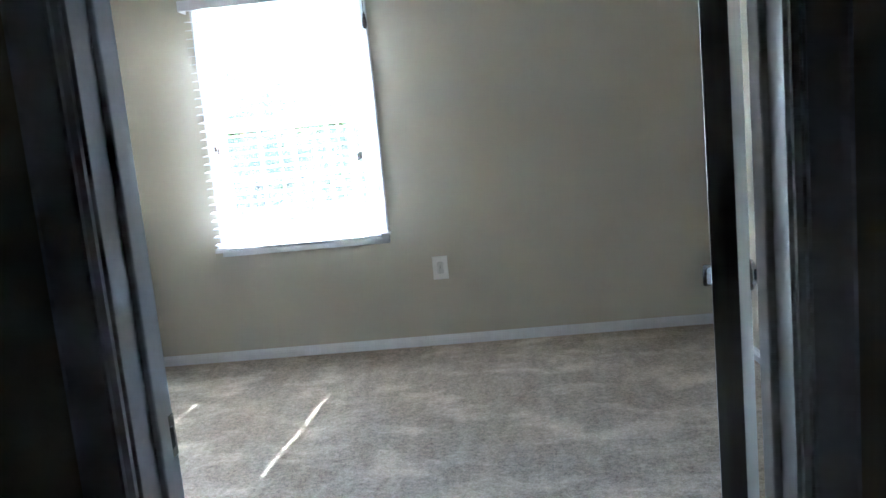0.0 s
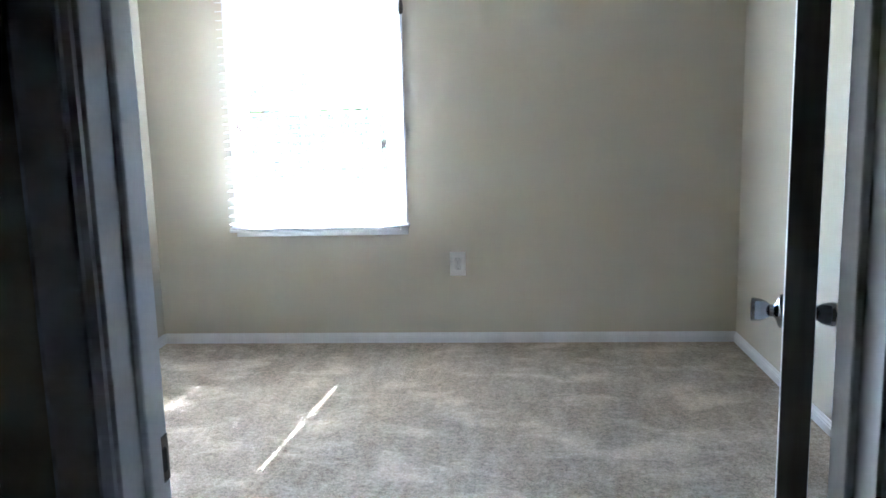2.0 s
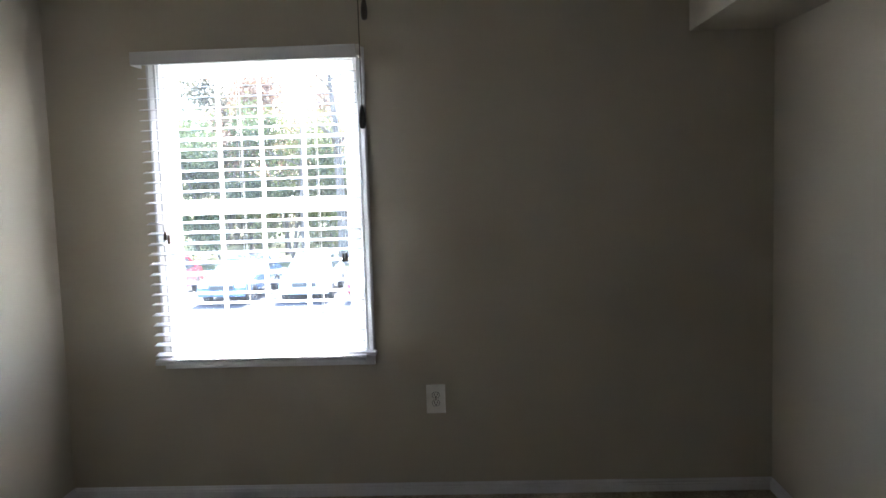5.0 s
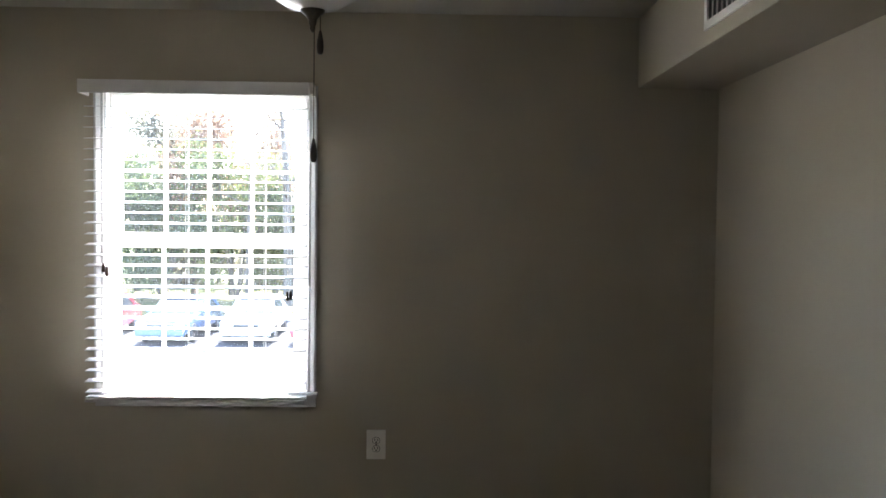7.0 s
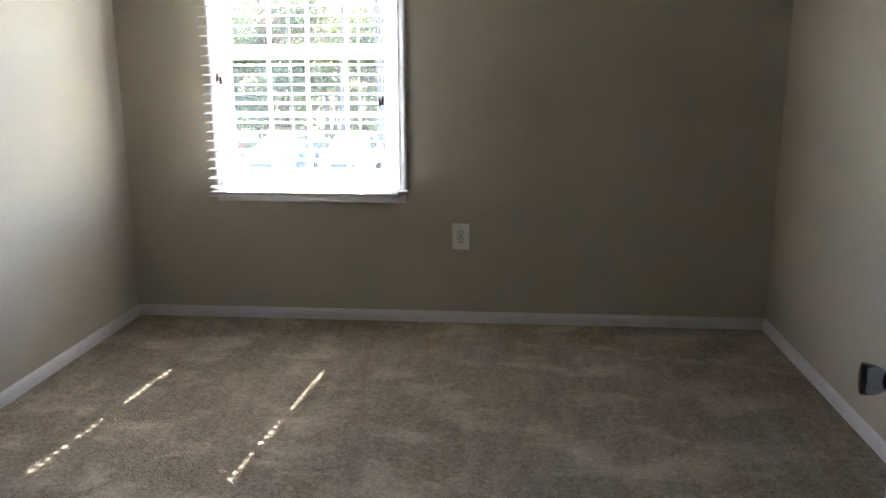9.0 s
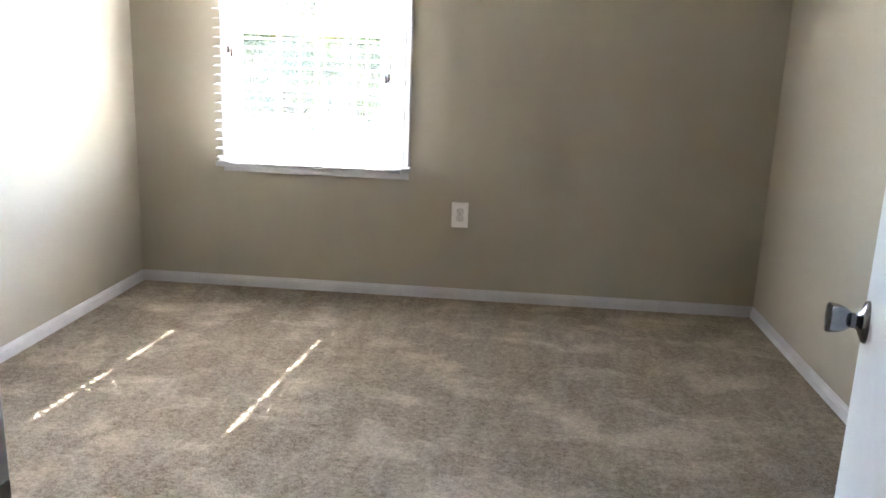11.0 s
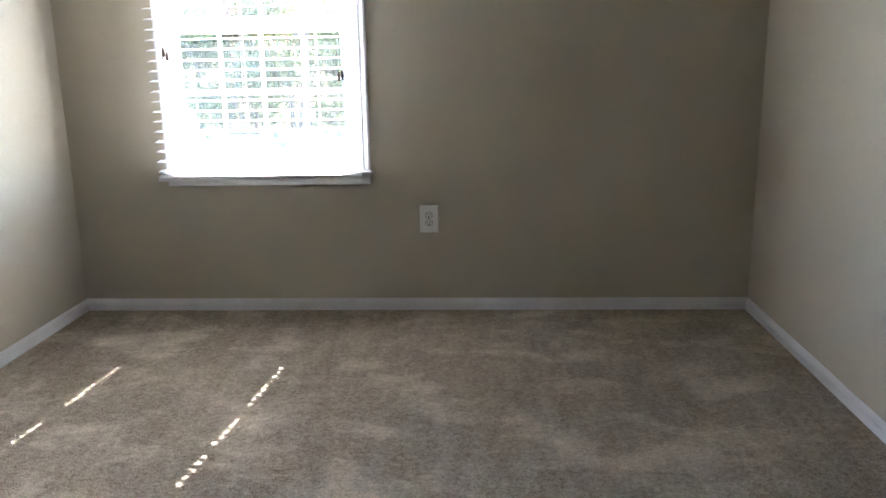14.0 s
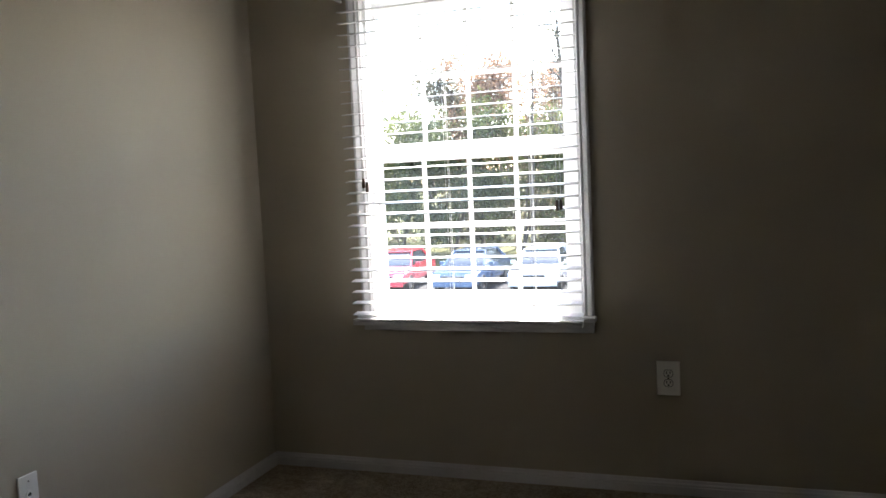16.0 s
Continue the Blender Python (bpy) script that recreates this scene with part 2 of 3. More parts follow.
structure("floor", box(bmesh.new(), XL - 0.1, YD - 0.06, -0.12, XR + 0.1, 0.0, 0.008), CARPET, "beige cut-pile carpet with brushed lighter patches", "carpet")
structure("floor_hall", box(bmesh.new(), HX0 - 0.1, HY - 0.1, -0.12, HX1 + 0.1, YD - 0.06, 0.008), CARPET, "beige carpet running on into the dark hall", "carpet")
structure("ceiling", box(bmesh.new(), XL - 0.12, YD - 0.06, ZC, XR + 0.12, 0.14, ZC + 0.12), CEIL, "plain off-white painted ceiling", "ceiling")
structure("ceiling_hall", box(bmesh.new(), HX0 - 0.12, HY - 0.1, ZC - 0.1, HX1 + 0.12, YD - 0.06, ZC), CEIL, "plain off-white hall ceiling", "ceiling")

bm = bmesh.new()
for a in ((XL - 0.12, 0, -0.12, WL, 0.14, ZC), (WR, 0, -0.12, XR + 0.12, 0.14, ZC), (WL, 0, -0.12, WR, 0.14, WB), (WL, 0, WT, WR, 0.14, ZC)):
    box(bm, *a)
structure("wall_window", bm, WALL, "beige painted wall round the window", "wall")
structure("wall_left", box(bmesh.new(), XL - 0.12, YD, -0.12, XL, 0, ZC), WALL, "plain beige painted side wall", "wall")
structure("wall_right", box(bmesh.new(), XR, YD, -0.12, XR + 0.12, 0, ZC), WALL, "plain beige painted side wall below the soffit", "wall")
bm = bmesh.new()
for a in ((XL, YH, 0, DL - 0.019, YD, ZC), (DR + 0.019, YH, 0, XR, YD, ZC), (DL - 0.019, YH, DH + 0.019, DR + 0.019, YD, ZC)):
    box(bm, *a)
structure("wall_door", bm, WALL, "beige painted wall round the doorway", "wall")
# unseen walls added round the hall to shut out daylight
bm = bmesh.new()
for a in ((HX0 - 0.1, HY, 0, HX0, YH, ZC - 0.1), (HX1, HY, 0, HX1 + 0.1, YH, ZC - 0.1), (HX0 - 0.1, HY - 0.1, 0, HX1 + 0.1, HY, ZC - 0.1), (HX0 - 0.1, YH, 0, XL, YD - 0.002, ZC - 0.1), (XR, YH, 0, HX1 + 0.1, YD - 0.002, ZC - 0.1)):
    box(bm, *a)
structure("wall_hall", bm, WALL, "unseen beige hall walls, set far off to keep the doorway dark", "wall")

# soffit along the side wall
structure("soffit", box(bmesh.new(), 1.264, YD, 2.181, XR, 0, ZC, 0.004), WALL, "beige boxed soffit below the ceiling", "soffit")


def baseboard(name, p, q, inward):
    """Moulded baseboard from p to q along a wall, its profile standing towards inward."""
    p, q, n = Vector((*p, 0)), Vector((*q, 0)), Vector((*inward, 0))
    prof = ((0, 0), (0.013, 0), (0.013, 0.041), (0.010, 0.0435), (0.010, 0.046), (0.0125, 0.0485), (0.0115, 0.052), (0.0065, 0.057), (0.005, 0.061), (0.003, 0.066), (0, 0.068))
    bm = bmesh.new()
    A = [bm.verts.new(p + n * u + Vector((0, 0, v))) for u, v in prof]
    B = [bm.verts.new(q + n * u + Vector((0, 0, v))) for u, v in prof]
    k = len(prof)
    for i in range(k):
        bm.faces.new((A[i], A[(i + 1) % k], B[(i + 1) % k], B[i]))
    bm.faces.new(A[::-1])
    bm.faces.new(B)
    return structure(name, bm, TRIM, "white moulded baseboard along the carpet", "baseboard")


baseboard("baseboard", (XL, 0), (XR, 0), (0, -1))
baseboard("baseboard", (XL, YD), (XL, -0.013), (1, 0))
baseboard("baseboard", (XR, -0.013), (XR, YD), (-1, 0))
baseboard("baseboard", (DL - 0.09, YD), (XL + 0.013, YD), (0, 1))
baseboard("baseboard", (XR - 0.013, YD), (DR + 0.09, YD), (0, 1))

# ---- door frame ----
frame_thing = thing("door_1", "white painted door frame, dim towards the hall", "door frame", kind="structure")
part("jamb", box(bmesh.new(), DL - 0.019, YH, 0, DL, YD, DH, 0.0015), TRIM, frame_thing)
part("jamb", box(bmesh.new(), DR, YH, 0, DR + 0.019, YD, DH, 0.0015), TRIM, frame_thing)
part("head_jamb", box(bmesh.new(), DL - 0.019, YH, DH, DR + 0.019, YD, DH + 0.019, 0.0015), TRIM, frame_thing)
part("stop", box(bmesh.new(), DL, -3.772, 0, DL + 0.011, -3.738, DH - 0.011, 0.003), TRIM, frame_thing)
part("stop", box(bmesh.new(), DR - 0.011, -3.772, 0, DR, -3.738, DH - 0.011, 0.003), TRIM, frame_thing)
part("stop", box(bmesh.new(), DL, -3.772, DH - 0.011, DR, -3.738, DH, 0.003), TRIM, frame_thing)


def casing(x_in, x_out, y, out):
    """Upright moulded casing on a wall face y, standing out along out."""
    s = 1 if x_out > x_in else -1
    w = abs(x_out - x_in)
    pts = [(0, 0), (0, 0.008), (0.12, 0.010), (0.16, 0.013), (0.24, 0.011), (0.32, 0.012), (0.75, 0.017), (0.9, 0.018), (1.0, 0.015), (1.0, 0)]
    return extrude_profile(bmesh.new(), [(x_in + s * w * u, y + out * v) for u, v in pts], "z", 0, DH + 0.06)


for y, out in ((YH, -1), (YD, 1)):
    part("casing", casing(DL - 0.006, DL - 0.07, y, out), TRIM, frame_thing)
    part("casing", casing(DR + 0.006, DR + 0.07, y, out), TRIM, frame_thing)
    part("head_casing", box(bmesh.new(), DL - 0.006, min(y, y + out * 0.016), DH + 0.006, DR + 0.006, max(y, y + out * 0.016), DH + 0.06, 0.002), TRIM, frame_thing)
sp = part("strike_plate", box(bmesh.new(), DL, -3.735, 0.885, DL + 0.0025, -3.703, 0.945, 0.0008), CHROME, frame_thing, "brushed metal strike plate")
part("strike_hole", box(bmesh.new(), DL + 0.0022, -3.727, 0.90, DL + 0.0034, -3.712, 0.93), SLOT, sp)

# ---- the open door leaf ----
HINGE = Vector((0.667, -3.683, 0.0))
LEAF_TURN = math.degrees(math.atan2(0.621, 0.209))
leaf = thing("open_door", "white painted flush door standing open into the room", "door", m=pose(HINGE.x, HINGE.y, 0, 0, 0, LEAF_TURN))
LEN, TH = 0.715, 0.035
part("slab", box(bmesh.new(), 0, -TH, 0.012, LEN, 0, 2.03, 0.002), DOORP, leaf)
# thin dark strip laid over the slab's edge to paint in the hall's shade
part("hinge_edge", box(bmesh.new(), -0.0022, -TH + 0.0008, 0.012, 0.001, -0.0008, 2.03), DARKEDGE, leaf, "door edge darkened for the shade of the hall")


def knob(side):
    """Turned tulip knob with its rose; side 1 faces the room, -1 the other way."""
    bm = bmesh.new()
    m = pose(0.647, 0 if side > 0 else -TH, 0.941, -90 if side > 0 else 90)
    lathe(bm, [(0.0, 0.0), (0.033, 0.0), (0.033, 0.003), (0.031, 0.007), (0.022, 0.011), (0.0145, 0.014), (0.0135, 0.0155), (0.012, 0.0165), (0.012, 0.0235), (0.0135, 0.0245),
               (0.0145, 0.0265), (0.0185, 0.032), (0.0215, 0.040), (0.0230, 0.049), (0.0233, 0.055), (0.022, 0.0575), (0.018, 0.0585), (0.0, 0.0575)], 32, m)
    return bm


part("knob", knob(1), CHROME, leaf, "brushed nickel tulip door knob", True)
k2 = part("knob", knob(-1), CHROME, leaf, "brushed nickel tulip door knob with lock button", True)
part("lock_button", lathe(bmesh.new(), [(0, 0.056), (0.006, 0.057), (0.006, 0.063), (0.003, 0.067), (0, 0.068)], 12, pose(0.647, -TH, 0.941, 90)), CHROME, k2)
for z in (0.2, 1.86):
    bm = bmesh.new()
    tube(bm, [(-0.005, 0.004, z - 0.045), (-0.005, 0.004, z + 0.045)], 0.006, 10)
    box(bm, -0.002, -0.028, z - 0.045, 0.0, 0.0, z + 0.045)
    part("hinge", bm, CHROME, leaf, "small metal butt hinge")

# ---- window ----
win = thing("window_1", "white double-hung window with grilles, bright daylight behind", "window", kind="structure")
GX = (-1.181, -0.356)
part("window_frame", box(box(box(bmesh.new(), WL, 0.03, WB, WL + 0.018, 0.14, WT), WR - 0.018, 0.03, WB, WR, 0.14, WT), WL + 0.018, 0.03, WT - 0.02, WR - 0.018, 0.14, WT), VINYL, win)
part("drywall_return", box(box(bmesh.new(), WL, 0.0, WB + 0.02, WL + 0.004, 0.03, WT), WR - 0.004, 0.0, WB + 0.02, WR, 0.03, WT), TRIM, win)


def sash(y0, y1, z0, z1, bottom, top):
    """One sash: stiles, rails, muntins and its panes; z0..z1 is the glass."""
    s = part("sash", box(box(box(box(bmesh.new(), WL + 0.018, y0, z0 - bottom, GX[0], y1, z1 + top), GX[1], y0, z0 - bottom, WR - 0.018, y1, z1 + top),
                             GX[0], y0, z0 - bottom, GX[1], y1, z0), GX[0], y0, z1, GX[1], y1, z1 + top), VINYL, win)
    ym = (y0 + y1) / 2
    step = (GX[1] - GX[0]) / 4
    zm = (z0 + z1) / 2
    for i in (1, 2, 3):
        x = GX[0] + i * step
        part("muntin", box(bmesh.new(), x - 0.008, ym - 0.008, z0, x + 0.008, ym + 0.006, z1), VINYL, s)
    part("muntin", box(bmesh.new(), GX[0], ym - 0.0075, zm - 0.008, GX[1], ym + 0.0055, zm + 0.008), VINYL, s)
    pane = part("pane", box(bmesh.new(), GX[0], ym + 0.0065, z0, GX[1], ym + 0.0095, z1), GLASS, s, "clear window glass")
    pane.visible_shadow = False
    return s


sash(0.062, 0.092, 0.825, 1.404, 0.09, 0.03)
sash(0.094, 0.124, 1.475, 2.065, 0.071, 0.045)
lock = part("sash_lock", box(bmesh.new(), -0.80, 0.040, 1.434, -0.74, 0.062, 1.448, 0.003), VINYL, win)
for x0, x1, s in ((WL + 0.003, -1.268, -1), (WR - 0.003, -0.238, 1)):
    w = abs(x1 - x0)
    pts = [(0, 0), (0, 0.009), (0.15, 0.011), (0.25, 0.015), (0.45, 0.012), (0.8, 0.018), (1, 0.016), (1, 0)]
    part("casing", extrude_profile(bmesh.new(), [(x0 + s * w * u, -v) for u, v in pts], "z", WB + 0.02, 2.165), TRIM, win)
part("head_casing", box(bmesh.new(), WL + 0.003, -0.015, WT - 0.003, WR - 0.003, 0, 2.165, 0.002), TRIM, win)
part("window_sill", box(bmesh.new(), -1.283, -0.046, WB, -0.229, 0.03, WB + 0.019, 0.004), TRIM, win, "white painted stool with chipped edge")
part("apron", box(bmesh.new(), -1.263, -0.018, 0.664, -0.239, 0, WB, 0.003), TRIM, win)
part("sill_base", box(bmesh.new(), WL, 0.03, WB - 0.002, WR, 0.16, WB + 0.021), VINYL, win)

# ---- blind ----
blind = thing("window_blind", "white slatted blind, lowered with its slats open", "blind")
BX0, BX1, BY = -1.278, -0.274, -0.075
LADDERS = (-1.172, -0.82, -0.466)
part("valance", box(box(bmesh.new(), -1.302, -0.114, 2.105, -0.262, -0.103, 2.165, 0.003), -1.302, -0.103, 2.105, -1.292, -0.004, 2.165), SLAT, blind, "white flat valance with short return")
part("headrail", box(bmesh.new(), BX0, -0.101, 2.118, BX1, -0.02, 2.16, 0.002), SLAT, blind)
part("bracket", box(bmesh.new(), -0.262, -0.1, 2.115, -0.246, -0.018, 2.166, 0.002), CORD, blind, "grey box bracket at the blind's end")


def slat_mesh():
    xs = [BX0]
    for l in (LADDERS[0], LADDERS[2]):
        xs += [l - 0.0068, l + 0.0068]
    xs.append(BX1)
    ys = (-0.025, -0.0075, 0.0075, 0.025)
    bm = bmesh.new()
    for i in range(len(xs) - 1):
        for j in range(3):
            if i % 2 and j == 1:
                continue
            box(bm, xs[i], ys[j], -0.0019, xs[i + 1], ys[j + 1], 0.0019)
    return mesh_of("slat", bm, SLAT)


SLAT_MESH = slat_mesh()
SLAT_Z = [0.748 + 0.0482 * i for i in range(28)]
SLAT_TILT = {2: 4.0, 5: 1.5, 6: 2.0, 7: 3.0}         # slats that hang flatter than the rest
for i, z in enumerate(SLAT_Z):
    s = new("slat", SLAT_MESH)
    s.matrix_world = pose(random.uniform(-0.002, 0.002), BY, z, SLAT_TILT.get(i, 7.2) + random.uniform(-0.5, 0.5), random.uniform(-0.05, 0.05), 0)
    s.parent = blind
part("bottom_rail", box(bmesh.new(), BX0, BY - 0.026, 0.7, BX1, BY + 0.022, 0.717, 0.003), SLAT, blind)
part("stacked_slat", box(bmesh.new(), BX0, BY - 0.025, 0.7215, BX1, BY + 0.022, 0.7245), SLAT, blind)
for l in LADDERS:
    for dy in (-0.0265, 0.0265):
        part("ladder_cord", tube(bmesh.new(), [(l, BY + dy, 0.717), (l, BY + dy, 2.118)], 0.0008, 6), CORD, blind)
    part("lift_cord", tube(bmesh.new(), [(l + 0.001, BY + 0.004, 0.717), (l + 0.001, BY + 0.004, 2.118)], 0.0007, 6), CORD, blind)


def tassel(x, z, y=-0.108):
    part("pull_cord", tube(bmesh.new(), [(x * 0.999, y + 0.002, 2.115), (x, y, z + 0.02)], 0.0009, 6), CORD, blind)
    part("tassel", lathe(bmesh.new(), [(0, 0.024), (0.004, 0.024), (0.006, 0.018), (0.0075, 0.002), (0.0078, -0.014), (0.006, -0.018), (0, -0.018)], 14, pose(x, y, z)), TASSEL, blind, "small brown wooden cord tassel", True)


for x, z in ((-1.188, 1.315), (-1.172, 1.297), (-0.358, 1.19), (-0.342, 1.195)):
    tassel(x, z)


# ---- wall plates ----
def plate(name, label, m, duplex):
    """Wall plate on the plane y = 0 of its own frame, facing -y."""
    t = thing(name, label, "outlet", m=m)
    part("cover_plate", box(bmesh.new(), -0.0455, -0.006, -0.070, 0.0455, 0, 0.070, 0.0025), PLATE, t)
    if duplex:
        for z in (0.0195, -0.0195):
            bm = bmesh.new()
            pts = [(0.0165 * math.cos(a), z + max(-0.0135, min(0.0135, 0.0165 * math.sin(a)))) for a in [2 * math.pi * i / 28 for i in range(28)]]
            extrude_profile(bm, pts, "y", -0.0075, -0.005)
            r = part("receptacle", bm, PLATE, t)
            bm = bmesh.new()
            box(bm, -0.0088, -0.0082, z - 0.002, -0.0050, -0.0076, z + 0.0085)
            box(bm, 0.0050, -0.0082, z - 0.001, 0.0088, -0.0076, z + 0.0085)
            extrude_profile(bm, [(0.004 * math.cos(a), z - 0.0078 + 0.004 * math.sin(a)) for a in [2 * math.pi * i / 10 for i in range(10)]], "y", -0.0082, -0.0076)
            part("slots", bm, SLOT, r, "dark socket slots")
            bm = bmesh.new()
            pts = [(0.0187 * math.cos(a), z + max(-0.0155, min(0.0155, 0.0187 * math.sin(a)))) for a in [2 * math.pi * i / 28 for i in range(28)]]
            extrude_profile(bm, pts, "y", -0.0063, -0.0055)
            part("gap", bm, SLOT, t)
        part("screw", lathe(bmesh.new(), [(0, 0.0005), (0.0032, 0.0005), (0.003, 0.0016), (0, 0.002)], 12, pose(0, -0.0058, 0, 90)), CHROME, t)
    else:
        part("jack_ring", lathe(bmesh.new(), [(0.008, 0), (0.0175, 0), (0.017, 0.003), (0.009, 0.0035), (0.008, 0)], 24, pose(0, -0.0055, -0.005, 90)), PLATE, t, "raised white ring")
        part("jack", box(bmesh.new(), -0.006, -0.0088, -0.009, 0.007, -0.0056, 0.003, 0.001), SLOT, t, "dark square jack")
        part("screw", lathe(bmesh.new(), [(0, 0.0005), (0.0032, 0.0005), (0.003, 0.0016), (0, 0.002)], 12, pose(0, -0.0058, 0.045, 90)), CHROME, t)
    return t


plate("wall_outlet", "white duplex outlet plate on the window wall", pose(0.0465, 0, 0.484), True)
plate("jack_plate", "white wall plate with a dark jack on the side wall", pose(XL, -1.434, 0.423, 0, 0, 90), False).scale = (0.8, 1, 0.84)

# ---- soffit vent ----
vent = thing("air_vent", "white metal air grille in the soffit's side", "vent")
VX = 1.264
VY0, VY1, VZ0, VZ1 = -1.36, -0.90, 2.235, 2.455
bm = bmesh.new()
for a in ((VX - 0.007, VY0, VZ0, VX, VY1, VZ0 + 0.03), (VX - 0.007, VY0, VZ1 - 0.03, VX, VY1, VZ1), (VX - 0.007, VY0, VZ0 + 0.03, VX, VY0 + 0.03, VZ1 - 0.03), (VX - 0.007, VY1 - 0.03, VZ0 + 0.03, VX, VY1, VZ1 - 0.03)):
    box(bm, *a)
part("frame", bm, PLATE, vent)
part("backing", box(bmesh.new(), VX - 0.001, VY0 + 0.03, VZ0 + 0.03, VX - 0.0002, VY1 - 0.03, VZ1 - 0.03), SLOT, vent, "dark duct behind the grille")
for i in range(1, 9):
    y = VY0 + 0.03 + (VY1 - VY0 - 0.06) * i / 9
    part("fin", box(bmesh.new(), VX - 0.0065, y - 0.0012, VZ0 + 0.03, VX - 0.0012, y + 0.0012, VZ1 - 0.03), PLATE, vent)

# ---- ceiling fan with light ----
FX, FY = -0.012, -1.85
fan = thing("ceiling_fan", "dark bronze ceiling fan with frosted bowl light and two pull chains", "ceiling fan", m=pose(FX, FY, ZC))
part("canopy", lathe(bmesh.new(), [(0, 0), (0.07, 0), (0.068, -0.02), (0.04, -0.05), (0.02, -0.06), (0, -0.06)], 32), BRONZE, fan, "", True)
part("downrod", lathe(bmesh.new(), [(0, -0.05), (0.013, -0.05), (0.013, -0.14), (0, -0.14)], 16), BRONZE, fan, "", True)
part("motor_housing", lathe(bmesh.new(), [(0, -0.12), (0.03, -0.125), (0.09, -0.14), (0.105, -0.17), (0.105, -0.21), (0.08, -0.24), (0.055, -0.25), (0.055, -0.31), (0.075, -0.33), (0, -0.33)], 40), BRONZE, fan, "", True)
part("bowl", lathe(bmesh.new(), [(0.155, -0.33), (0.153, -0.36), (0.14, -0.40), (0.11, -0.435), (0.065, -0.462), (0.02, -0.474), (0, -0.475)], 40), BOWL, fan, "frosted white glass bowl", True)
part("finial", lathe(bmesh.new(), [(0.03, -0.472), (0.026, -0.478), (0.016, -0.486), (0.010, -0.495), (0.0085, -0.505), (0.006, -0.51), (0.007, -0.515), (0.003, -0.522), (0, -0.525)], 20), BRONZE, fan, "dark metal finial", True)
PULL = [(0, 0.028), (0.0025, 0.028), (0.004, 0.022), (0.0075, 0.004), (0.0085, -0.012), (0.007, -0.024), (0.004, -0.028), (0, -0.0285)]
for x, y, z in ((0.004, 0.0, -0.803), (0.017, 0.01, -0.545)):
    part("pull_chain", tube(bmesh.new(), [(x, y, -0.47), (x, y, z + 0.026)], 0.0013, 6), BRONZE, fan)
    part("pull", lathe(bmesh.new(), PULL, 16, pose(x, y, z)), DARKWOOD, fan, "dark turned wooden pull", True)
for i in range(5):
    a = 2 * math.pi * (i + 0.35) / 5
    m = Matrix.Rotation(a, 4, "Z") @ pose(0, 0, -0.225, 10)
    bm = bmesh.new()
    extrude_profile(bm, [(0.2, -0.05), (0.25, -0.06), (0.6, -0.068), (0.65, -0.05), (0.665, 0), (0.65, 0.05), (0.6, 0.068), (0.25, 0.06), (0.2, 0.05)], "z", -0.003, 0.003)
    bmesh.ops.transform(bm, matrix=m, verts=bm.verts)
    b = part("blade", bm, BLADE, fan)
    bm = bmesh.new()
    box(bm, 0.09, -0.015, -0.012, 0.27, 0.015, -0.0035, 0.002)
    bmesh.ops.transform(bm, matrix=m, verts=bm.verts)
    part("blade_iron", bm, BRONZE, b)

# ---- outdoors ----
GZ = -2.7
structure("ground", box(bmesh.new(), -900, 0.6, GZ - 0.5, 900, 1500, GZ), LAWN, "dry grass reaching to the horizon", "ground")
structure("road", box(bmesh.new(), -60, 14, GZ - 0.2, 50, 29.4, GZ + 0.01), ASPHALT, "sunlit asphalt parking lot", "parking lot")
structure("kerb", box(bmesh.new(), -60, 29.4, GZ - 0.2, 50, 29.6, GZ + 0.14, 0.02), CONCRETE, "pale concrete kerb behind the parked cars", "kerb")
structure("pavement", box(bmesh.new(), -60, 12.5, GZ - 0.2, 50, 14, GZ + 0.12, 0.02), CONCRETE, "pale concrete walk", "pavement")


